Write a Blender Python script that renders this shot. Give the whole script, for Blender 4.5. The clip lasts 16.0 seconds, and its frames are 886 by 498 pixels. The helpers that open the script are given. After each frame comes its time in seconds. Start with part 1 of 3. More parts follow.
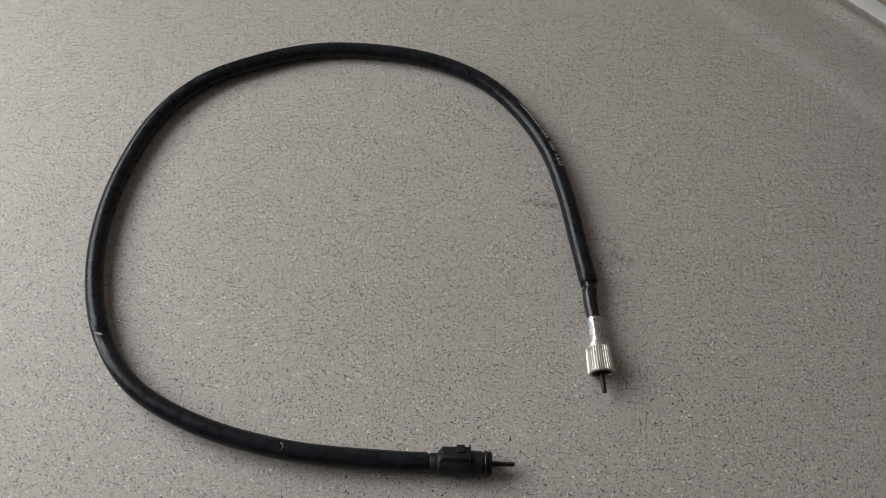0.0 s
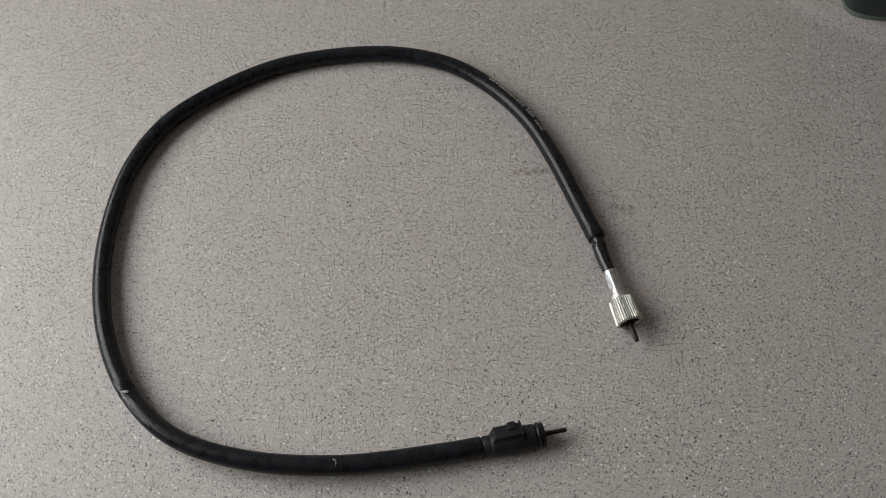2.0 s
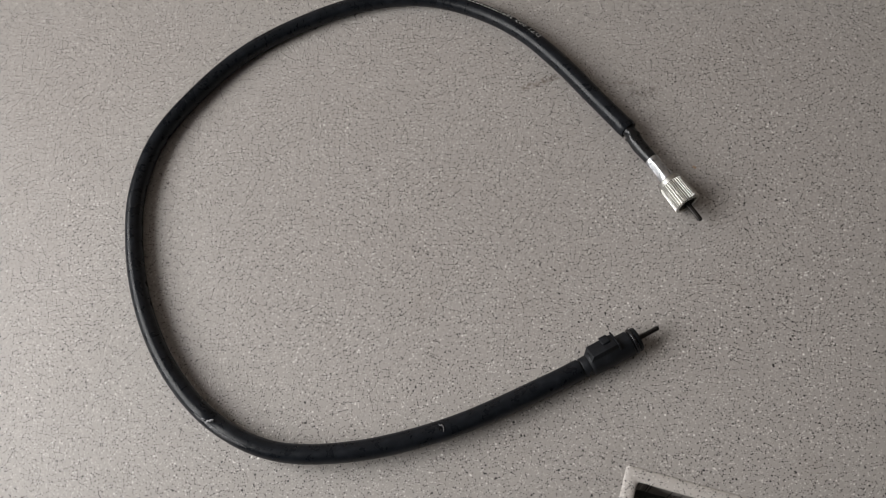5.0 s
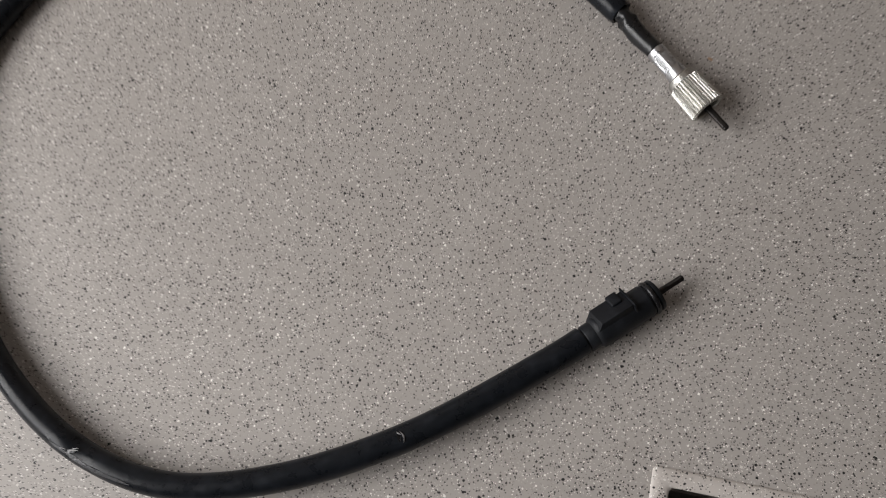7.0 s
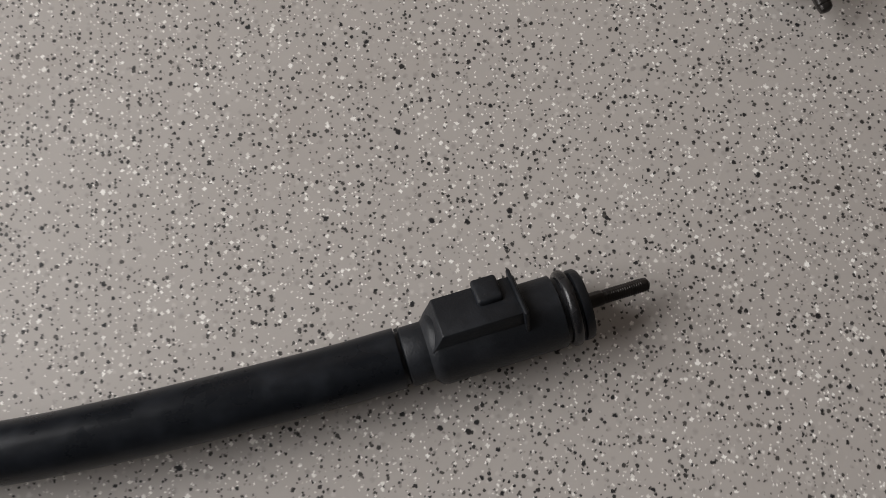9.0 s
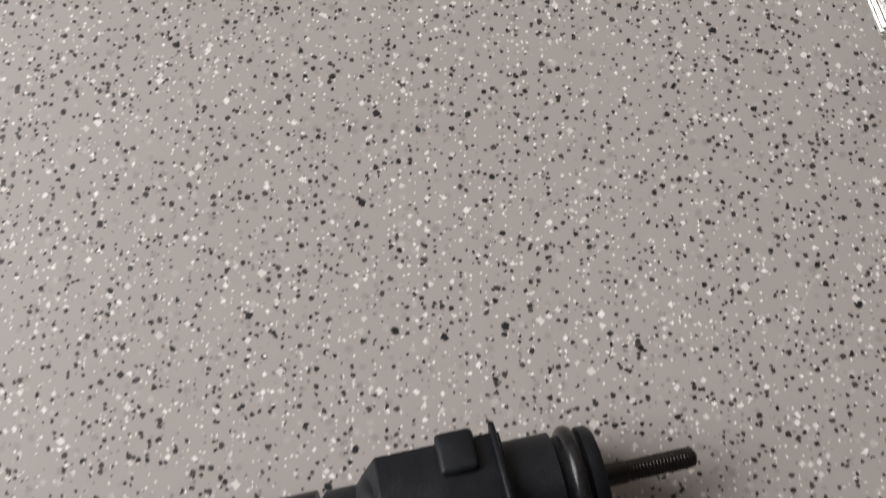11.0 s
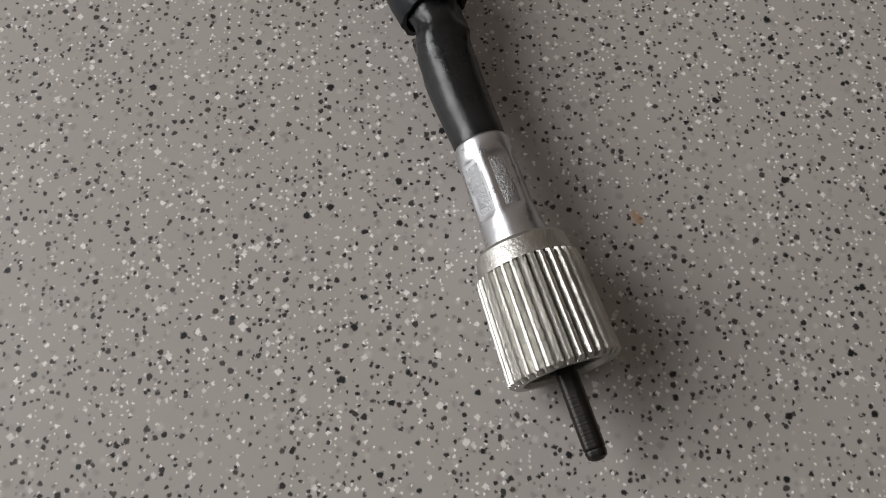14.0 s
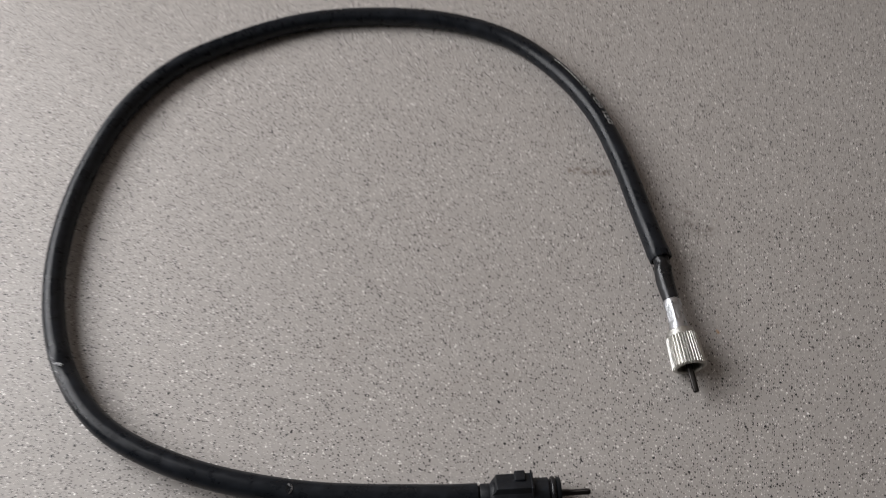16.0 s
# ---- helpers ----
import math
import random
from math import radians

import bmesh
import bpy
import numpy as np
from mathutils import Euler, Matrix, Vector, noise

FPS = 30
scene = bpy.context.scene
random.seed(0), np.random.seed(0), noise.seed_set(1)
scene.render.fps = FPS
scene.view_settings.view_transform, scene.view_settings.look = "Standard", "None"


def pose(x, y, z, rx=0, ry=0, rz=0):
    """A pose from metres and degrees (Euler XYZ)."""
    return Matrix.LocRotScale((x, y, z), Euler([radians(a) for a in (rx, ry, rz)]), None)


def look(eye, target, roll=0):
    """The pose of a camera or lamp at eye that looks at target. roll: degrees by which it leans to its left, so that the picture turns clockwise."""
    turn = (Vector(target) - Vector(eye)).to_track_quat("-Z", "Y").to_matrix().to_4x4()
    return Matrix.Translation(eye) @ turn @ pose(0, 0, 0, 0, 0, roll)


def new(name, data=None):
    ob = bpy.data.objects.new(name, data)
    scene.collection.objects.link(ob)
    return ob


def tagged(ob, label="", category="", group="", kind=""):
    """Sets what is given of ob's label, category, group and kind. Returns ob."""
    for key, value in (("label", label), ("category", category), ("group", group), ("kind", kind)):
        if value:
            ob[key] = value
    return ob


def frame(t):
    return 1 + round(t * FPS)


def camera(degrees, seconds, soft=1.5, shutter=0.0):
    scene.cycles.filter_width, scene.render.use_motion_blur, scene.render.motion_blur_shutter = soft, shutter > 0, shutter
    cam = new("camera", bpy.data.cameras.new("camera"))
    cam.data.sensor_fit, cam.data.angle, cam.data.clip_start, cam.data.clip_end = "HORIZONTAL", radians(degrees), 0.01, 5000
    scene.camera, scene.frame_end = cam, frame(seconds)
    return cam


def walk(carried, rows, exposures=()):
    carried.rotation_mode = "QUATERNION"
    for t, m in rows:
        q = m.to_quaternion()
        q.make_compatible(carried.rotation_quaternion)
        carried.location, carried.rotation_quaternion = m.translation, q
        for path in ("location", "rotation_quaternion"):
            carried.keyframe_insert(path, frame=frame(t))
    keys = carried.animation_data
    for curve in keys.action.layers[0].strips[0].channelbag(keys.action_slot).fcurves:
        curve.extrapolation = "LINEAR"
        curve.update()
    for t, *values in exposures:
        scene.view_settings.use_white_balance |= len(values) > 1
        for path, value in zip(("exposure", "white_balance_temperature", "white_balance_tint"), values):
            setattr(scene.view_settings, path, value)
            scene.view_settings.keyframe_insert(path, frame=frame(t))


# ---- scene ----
cam = camera(54.15, 16.0, soft=0.8, shutter=0.3)
PATH = [
    (0, 0.13444, -0.16298, 0.42055, 27.399, -1.479, 12.743),
    (0.5, 0.12978, -0.16625, 0.41958, 27.467, -1.175, 11.207),
    (1, 0.12540, -0.16803, 0.41933, 27.127, -0.478, 8.038),
    (1.5, 0.11851, -0.17017, 0.41664, 27.150, 0.488, 4.699),
    (2, 0.11276, -0.16842, 0.41704, 27.001, 1.894, 1.012),
    (2.5, 0.10647, -0.16632, 0.41420, 26.174, 2.651, -2.101),
    (3, 0.10173, -0.16830, 0.41565, 25.204, 3.794, -4.180),
    (3.5, 0.10017, -0.16611, 0.41652, 24.355, 5.403, -7.077),
    (4, 0.09782, -0.16251, 0.41684, 23.324, 6.692, -9.867),
    (4.2, 0.09374, -0.16113, 0.41495, 22.878, 6.930, -10.770),
    (6.3, 0.07161, -0.13233, 0.36408, 19.475, 7.432, -20.295),
    (6.5, 0.07124, -0.12548, 0.35057, 18.951, 6.269, -20.885),
    (7, 0.07010, -0.10542, 0.30209, 16.395, 3.658, -19.771),
    (7.5, 0.07839, -0.09029, 0.25274, 13.343, 1.609, -17.275),
    (8, 0.09511, -0.08122, 0.20356, 11.519, -0.153, -13.993),
    (8.2, 0.10203, -0.07988, 0.18820, 11.288, -0.409, -11.978),
    (10.3, 0.12624, -0.07870, 0.11014, 16.699, -0.066, 0.274),
    (10.5, 0.12578, -0.07588, 0.10838, 16.356, -0.113, 0.183),
    (11, 0.12834, -0.05934, 0.10475, 15.216, -0.050, 0.249),
    (11.5, 0.13129, -0.04080, 0.09802, 15.169, -0.336, 0.183),
    (12, 0.13696, -0.02021, 0.09255, 15.361, -0.028, 0.408),
    (12.5, 0.14000, -0.00962, 0.08830, 15.679, 0.045, 0.423),
    (13, 0.14328, -0.00315, 0.09764, 16.582, -0.152, -0.012),
    (13.5, 0.16262, -0.01134, 0.10021, 18.031, -0.242, -0.794),
    (14, 0.17453, -0.01867, 0.10533, 18.325, -0.858, -2.233),
    (14.5, 0.17262, -0.02992, 0.12503, 19.771, -0.521, -1.461),
    (15, 0.15115, -0.06210, 0.20032, 22.705, -0.025, 1.231),
    (15.5, 0.13511, -0.11273, 0.26972, 26.269, 1.546, 5.527),
    (16, 0.12939, -0.14775, 0.32991, 30.528, 2.213, 9.778),
]
EXPOSURES = [(0, -0.19, 6500, 8.5), (4.2, -0.10, 6500, 9.5), (7.0, -0.09, 6550, 11.5), (8.2, -0.09, 6550, 11.5), (10.5, 0.29, 6500, 12.0), (11.0, 0.27, 6520, 12.5),
             (11.5, 0.14, 6550, 13.0), (12.0, -0.05, 6550, 14.0), (12.5, -0.17, 6550, 14.0), (13.2, -0.14, 6500, 11.5), (14.0, -0.13, 6500, 10.5), (14.5, -0.04, 6450, 10.0),
             (15.5, 0.02, 6400, 10.5), (16, -0.02, 6400, 12.0)]
walk(cam, [(row[0], pose(*row[1:])) for row in PATH], EXPOSURES)

# ---------------------------------------------------------------- light
world = bpy.data.worlds.new("daylight")
scene.world = world
world.use_nodes = True
wn = world.node_tree
sky = wn.nodes.new("ShaderNodeTexSky")
sky.sky_type = "NISHITA"
sky.sun_disc = False
sky.sun_elevation = radians(38)
sky.sun_rotation = radians(120)
wn.nodes["Background"].inputs["Strength"].default_value = 0.09
wn.links.new(sky.outputs[0], wn.nodes["Background"].inputs["Color"])

# the kitchen is turned against the camera's axes: u runs along the worktop, v towards its back
TURN = -31.5
KITCHEN = pose(0, 0, 0, 0, 0, TURN)


def k(u, v, z=0.0):
    return KITCHEN @ Vector((u, v, z))


WINDOW_U = -0.66
WIN = (-0.90, 0.14, 0.22, 1.06)   # v from, v to, z from, z to
lamp = bpy.data.lights.new("window_light", "AREA")
lamp.shape, lamp.size, lamp.size_y = "RECTANGLE", WIN[1] - WIN[0] - 0.06, WIN[3] - WIN[2] - 0.06
lamp.energy = 20.2
lamp.color = (0.975, 0.967, 0.955)
lamp_ob = new("window_light", lamp)
lamp_ob.matrix_world = look(k(WINDOW_U - 0.02, (WIN[0] + WIN[1]) / 2, (WIN[2] + WIN[3]) / 2), k(0.4, (WIN[0] + WIN[1]) / 2, (WIN[2] + WIN[3]) / 2))


# ---------------------------------------------------------------- materials
def material(name, base, rough=0.5, metal=0.0):
    m = bpy.data.materials.new(name)
    m.use_nodes = True
    b = m.node_tree.nodes["Principled BSDF"]
    b.inputs["Base Color"].default_value = (*base, 1)
    b.inputs["Roughness"].default_value = rough
    b.inputs["Metallic"].default_value = metal
    return m


class Net:
    """Short hand for building a node tree."""

    def __init__(self, m):
        self.t = m.node_tree
        self.b = self.t.nodes["Principled BSDF"]

    def put(self, socket, value):
        if isinstance(value, bpy.types.NodeSocket):
            self.t.links.new(value, socket)
        elif isinstance(value, tuple) and len(value) == 3 and socket.type == "RGBA":
            socket.default_value = (*value, 1)
        else:
            socket.default_value = value

    def math(self, op, a, b=0.0, c=0.0, clamp=False):
        n = self.t.nodes.new("ShaderNodeMath")
        n.operation, n.use_clamp = op, clamp
        for s, v in zip(n.inputs, (a, b, c)):
            self.put(s, v)
        return n.outputs[0]

    def coords(self):
        return self.t.nodes.new("ShaderNodeTexCoord").outputs["Object"]

    def noise(self, vec, scale, detail=3.0, rough=0.55):
        n = self.t.nodes.new("ShaderNodeTexNoise")
        self.put(n.inputs["Vector"], vec)
        n.inputs["Scale"].default_value, n.inputs["Detail"].default_value, n.inputs["Roughness"].default_value = scale, detail, rough
        return n.outputs["Fac"], n.outputs["Color"]

    def split(self, colour):
        n = self.t.nodes.new("ShaderNodeSeparateColor")
        self.put(n.inputs[0], colour)
        return n.outputs

    def mix(self, fac, a, b):
        n = self.t.nodes.new("ShaderNodeMix")
        n.data_type = "RGBA"
        self.put(n.inputs[0], fac)
        self.put(n.inputs[6], a)
        self.put(n.inputs[7], b)
        return n.outputs[2]

    def ramp(self, v, lo, hi, a=0.0, b=1.0):
        n = self.t.nodes.new("ShaderNodeMapRange")
        n.interpolation_type = "SMOOTHSTEP"
        for s, x in zip(n.inputs, (v, lo, hi, a, b)):
            self.put(s, x)
        return n.outputs[0]

    def vec(self, op, a, b=None, scale=None):
        n = self.t.nodes.new("ShaderNodeVectorMath")
        n.operation = op
        self.put(n.inputs[0], a)
        if b is not None:
            self.put(n.inputs[1], b)
        if scale is not None:
            n.inputs["Scale"].default_value = scale
        return n.outputs["Value" if op in ("LENGTH", "DOT_PRODUCT", "DISTANCE") else "Vector"]

    def bump(self, height, strength, distance):
        n = self.t.nodes.new("ShaderNodeBump")
        n.inputs["Strength"].default_value, n.inputs["Distance"].default_value = strength, distance
        self.put(n.inputs["Height"], height)
        self.put(self.b.inputs["Normal"], n.outputs[0])

    def segment(self, p, a, b, width, soft):
        """1 near the line from a to b, 0 away from it."""
        a, b = Vector((*a, 0)), Vector((*b, 0))
        d = b - a
        pa = self.vec("SUBTRACT", p, tuple(a))
        h = self.math("DIVIDE", self.vec("DOT_PRODUCT", pa, tuple(d)), d.length_squared, clamp=True)
        n = self.t.nodes.new("ShaderNodeVectorMath")
        n.operation = "SCALE"
        n.inputs[0].default_value = d
        self.put(n.inputs["Scale"], h)
        r = self.vec("LENGTH", self.vec("SUBTRACT", pa, n.outputs[0]))
        return self.ramp(r, width, width + soft, 1.0, 0.0)


def speckled(name, marks=True, lift=1.0):
    """Grey cast worktop full of black, grey and white chips."""
    m = material(name, (0.36, 0.335, 0.315), 0.4)
    n = Net(m)
    flat = n.vec("MULTIPLY", n.coords(), (1, 1, 1))
    cloud, _ = n.noise(flat, 9, 3)
    fine, _ = n.noise(flat, 900, 2)
    clump, _ = n.noise(flat, 260, 3, 0.5)
    col = n.mix(cloud, tuple(v * lift for v in BASE_A), tuple(v * lift for v in BASE_B))
    col = n.mix(n.math("MULTIPLY", n.math("ADD", n.math("MULTIPLY", fine, 0.5), n.math("MULTIPLY", clump, 0.5)), 0.34 if lift == 1.0 else 0.1), col, (0.30, 0.285, 0.275))
    crowd = n.ramp(clump, 0.34, 0.66, 0.8, 1.2)
    _, warp = n.noise(flat, 1900, 4, 0.75)
    p = n.vec("ADD", flat, n.vec("SCALE", n.vec("SUBTRACT", warp, (0.5, 0.5, 0.5)), scale=0.00085))

    def specks(col, cell, lo, hi, r0, r1, a, b, shift, tint=1.0, edge=0.10, metric="EUCLIDEAN"):
        """Rounded chips, one in each kept cell, of radius r0 to r1 cells."""
        v = n.t.nodes.new("ShaderNodeTexVoronoi")
        v.voronoi_dimensions, v.distance = "2D", metric
        n.put(v.inputs["Vector"], n.vec("ADD", p, (shift, shift * 1.7, 0)))
        v.inputs["Scale"].default_value = 1 / cell
        r, g, bl = n.split(v.outputs["Color"])[:3]
        keep = n.math("MULTIPLY", n.math("GREATER_THAN", r, lo), n.math("LESS_THAN", r, n.math("MULTIPLY_ADD", crowd, hi - lo, lo)))
        radius = n.math("MULTIPLY_ADD", bl, r1 - r0, r0)
        inside = n.math("DIVIDE", n.math("SUBTRACT", radius, v.outputs["Distance"]), edge, clamp=True)
        return n.mix(n.math("MULTIPLY", n.math("MULTIPLY", inside, keep), tint), col, n.mix(g, a, b))

    grey_a, grey_b = (0.13, 0.12, 0.112), (0.24, 0.225, 0.21)
    black_a, black_b = (0.008, 0.008, 0.009), (0.070, 0.064, 0.059)
    white_a, white_b = (0.66, 0.63, 0.59), (0.93, 0.91, 0.87)
    col = specks(col, 0.00175, 0.0, 0.28, 0.18, 0.42, grey_a, grey_b, 7.3, 0.34, 0.26)
    col = specks(col, 0.00165, 0.7, 0.88, 0.18, 0.40, white_a, white_b, 9.6, 0.26, 0.26)
    col = specks(col, 0.00085, 0.0, 0.16, 0.20, 0.38, grey_a, grey_b, 3.1, 0.70, 0.20)
    col = specks(col, 0.00064, 0.0, 0.170, 0.26, 0.50, (0.66, 0.63, 0.59), white_b, 1.3, 1.0, 0.22, "MANHATTAN")
    col = specks(col, 0.00080, 0.0, 0.155, 0.26, 0.44, black_a, black_b, 0.7, 1.0, 0.17)
    col = specks(col, 0.00108, 0.0, 0.135, 0.26, 0.44, black_a, black_b, 4.1, 1.0, 0.15)
    col = specks(col, 0.00108, 0.88, 0.970, 0.28, 0.52, white_a, white_b, 2.2, 1.0, 0.20, "MANHATTAN")
    col = specks(col, 0.00150, 0.0, 0.018, 0.24, 0.42, black_a, black_a, 5.9, 1.0, 0.14)
    col = specks(col, 0.00150, 0.5, 0.520, 0.26, 0.50, white_a, white_b, 8.4, 1.0, 0.16, "MANHATTAN")
    rough = n.ramp(cloud, 0.3, 0.7, 0.49, 0.58)
    if marks:
        blot, _ = n.noise(flat, 420, 4, 0.7)
        big, _ = n.noise(flat, 28, 4, 0.6)
        stain = n.math("MULTIPLY", n.ramp(big, 0.56, 0.75), 0.10)
        col = n.mix(stain, col, (0.24, 0.19, 0.15))
        for a, b, w, s, amount, tone in MARKS:
            near = n.segment(flat, a, b, w, s)
            near = n.math("MULTIPLY", near, n.ramp(blot, 0.42, 0.6))
            col = n.mix(n.math("MULTIPLY", near, amount), col, tone)
        for a, b, w, s, amount, tone in SCRATCHES:
            near = n.math("MULTIPLY", n.segment(p, a, b, w, s), n.ramp(big, 0.2, 0.5, 0.5, 1.0))
            col = n.mix(n.math("MULTIPLY", near, amount), col, tone)
    n.put(n.b.inputs["Base Color"], col)
    n.put(n.b.inputs["Roughness"], rough)
    n.b.inputs["Specular IOR Level"].default_value = 0.46
    wave, _ = n.noise(flat, 90, 2)
    n.bump(wave, 0.06, 0.0004)
    return m


BASE_A, BASE_B = (0.412, 0.380, 0.353), (0.466, 0.433, 0.404)
MARKS = (
    ((0.1354, 0.0925), (0.1532, 0.0937), 0.0006, 0.0022, 0.75, (0.13, 0.095, 0.07)),
    ((0.1490, 0.0934), (0.1530, 0.0940), 0.0003, 0.0012, 0.9, (0.05, 0.036, 0.026)),
    ((0.1887, 0.0700), (0.1994, 0.0677), 0.0008, 0.0035, 0.6, (0.12, 0.10, 0.085)),
    ((0.1830, 0.0790), (0.1910, 0.0760), 0.0004, 0.0022, 0.4, (0.14, 0.11, 0.09)),
)
SCRATCHES = (
    ((0.2026, 0.0200), (0.2031, 0.0192), 0.0002, 0.0007, 0.75, (0.40, 0.22, 0.09)),
    ((0.1744, -0.0344), (0.1686, -0.0447), 0.00006, 0.00022, 0.35, (0.55, 0.53, 0.5)),
    ((0.1535, -0.0731), (0.1497, -0.0777), 0.00008, 0.0003, 0.25, (0.55, 0.53, 0.5)),
)
worktop_stone = speckled("worktop_stone")
upstand_stone = speckled("upstand_stone", marks=False)
rim_stone = speckled("rim_stone", marks=False, lift=1.3)


def rubber(name, base, rough, grain=0.25, shine=0.36):
    m = material(name, base, rough)
    n = Net(m)
    c = n.coords()
    a, _ = n.noise(c, 160, 4, 0.6)
    f, _ = n.noise(c, 2200, 3)
    n.put(n.b.inputs["Base Color"], n.mix(n.ramp(a, 0.45, 0.75), base, tuple(min(1, v * 1.8 + 0.002) for v in base)))
    n.put(n.b.inputs["Roughness"], n.ramp(a, 0.25, 0.75, rough - 0.07, rough + 0.10))
    n.b.inputs["Specular IOR Level"].default_value = shine
    n.bump(n.math("ADD", n.math("MULTIPLY", a, 1.5), n.math("MULTIPLY", f, 0.5)), grain, 0.0003)
    return m


sleeve_rubber = rubber("sleeve_rubber", (0.0060, 0.0074, 0.0100), 0.29, 0.10, 0.23)
sheath_rubber = rubber("sheath_rubber", (0.0038, 0.0044, 0.0056), 0.31, 0.20, 0.50)
plug_plastic = rubber("plug_plastic", (0.0078, 0.0090, 0.0114), 0.45, 0.35, 0.25)
# near-black that paints in the shade of the plug's slots and the tear
recess_shade = rubber("recess_shade", (0.0015, 0.0015, 0.0018), 0.7, 0.1, 0.1)
ring_rubber = rubber("ring_rubber", (0.008, 0.008, 0.009), 0.22, 0.1)
torn_rubber = rubber("torn_rubber", (0.30, 0.30, 0.31), 0.4, 0.8)
scuff_sheen_rubber = rubber("scuff_sheen_rubber", (0.040, 0.041, 0.044), 0.30, 0.9)
print_paint = material("print_paint", (0.56, 0.56, 0.55), 0.6)


def plated(name, base, rough, scale, depth):
    m = material(name, base, rough, 1.0)
    n = Net(m)
    c = n.coords()
    a, _ = n.noise(c, scale, 4, 0.65)
    g, _ = n.noise(c, 300, 3)
    n.put(n.b.inputs["Base Color"], n.mix(n.ramp(g, 0.35, 0.7), base, tuple(v * 0.82 for v in base)))
    n.put(n.b.inputs["Roughness"], n.ramp(a, 0.3, 0.7, rough - 0.06, rough + 0.10))
    n.bump(a, depth, 0.0003)
    return m


nut_metal = plated("nut_metal", (0.56, 0.55, 0.515), 0.37, 1500, 0.5)
ferrule_metal = plated("ferrule_metal", (0.60, 0.61, 0.63), 0.31, 500, 0.12)
crimp_metal = plated("crimp_metal", (0.50, 0.51, 0.525), 0.40, 2600, 0.8)


def wire_steel():
    m = material("wire_steel", (0.05, 0.045, 0.04), 0.38, 0.6)
    n = Net(m)
    c = n.coords()
    w = n.t.nodes.new("ShaderNodeTexWave")
    w.bands_direction = "X"
    w.inputs["Scale"].default_value = 900
    w.inputs["Distortion"].default_value = 0.6
    n.put(w.inputs["Vector"], c)
    a, _ = n.noise(c, 700, 3)
    n.put(n.b.inputs["Base Color"], n.mix(a, (0.008, 0.0075, 0.007), (0.028, 0.023, 0.020)))
    n.bump(w.outputs["Fac"], 0.04, 0.0002)
    return m


drive_steel = wire_steel()


def plain(name, base, rough, scale=6.0, spread=0.06, bump=0.05):
    m = material(name, base, rough)
    n = Net(m)
    c = n.coords()
    a, _ = n.noise(c, scale, 4)
    f, _ = n.noise(c, scale * 40, 3)
    lo, hi = tuple(v * (1 - spread) for v in base), tuple(min(1, v * (1 + spread)) for v in base)
    n.put(n.b.inputs["Base Color"], n.mix(a, lo, hi))
    n.bump(f, bump, 0.001)
    return m


wall_paint = plain("wall_paint", (0.235, 0.22, 0.206), 0.75)
tile_paint = plain("tile_paint", (0.29, 0.245, 0.212), 0.45)
ceiling_paint = plain("ceiling_paint", (0.33, 0.322, 0.314), 0.85)
floor_tile = plain("floor_tile", (0.22, 0.19, 0.17), 0.5)
cabinet_paint = plain("cabinet_paint", (0.55, 0.53, 0.50), 0.45)
seal_grey = plain("seal_grey", (0.66, 0.66, 0.65), 0.4, 60)
bowl_dark = plain("bowl_dark", (0.11, 0.108, 0.10), 0.42, 40, 0.35, 0.2)
frame_white = plain("frame_white", (0.80, 0.80, 0.79), 0.35)
bottle_green = plain("bottle_green", (0.012, 0.026, 0.023), 0.28, 40, 0.25)
bottle_reflection = plain("bottle_reflection", (0.11, 0.14, 0.125), 0.4, 60, 0.2)
glass = material("glass", (1, 1, 1), 0.02)
glass.node_tree.nodes["Principled BSDF"].inputs["Transmission Weight"].default_value = 1.0


# ---------------------------------------------------------------- mesh helpers
def part(name, bm, mat, parent=None, label="", smooth=True, angle=40):
    me = bpy.data.meshes.new(name)
    bmesh.ops.recalc_face_normals(bm, faces=bm.faces[:])
    if smooth:
        for f in bm.faces:
            f.smooth = True
        for e in bm.edges:
            if len(e.link_faces) == 2 and e.calc_face_angle(0) > radians(angle):
                e.smooth = False
    bm.to_mesh(me)
    bm.free()
    me.materials.append(mat)
    ob = new(name, me)
    if parent:
        ob.parent = parent
    if label:
        ob["label"] = label
    return ob


def box(bm, a, b, m=Matrix()):
    vs = [bm.verts.new(m @ Vector((x, y, z))) for x in (a[0], b[0]) for y in (a[1], b[1]) for z in (a[2], b[2])]
    for q in ((0, 1, 3, 2), (4, 6, 7, 5), (0, 4, 5, 1), (2, 3, 7, 6), (0, 2, 6, 4), (1, 5, 7, 3)):
        bm.faces.new([vs[i] for i in q])
    return vs


def soft_box(a, b, bevel, m=Matrix(), segments=2):
    bm = bmesh.new()
    box(bm, a, b)
    bmesh.ops.recalc_face_normals(bm, faces=bm.faces[:])
    bmesh.ops.bevel(bm, geom=bm.edges[:], offset=bevel, segments=segments, affect="EDGES", profile=0.5)
    bm.transform(m)
    return bm


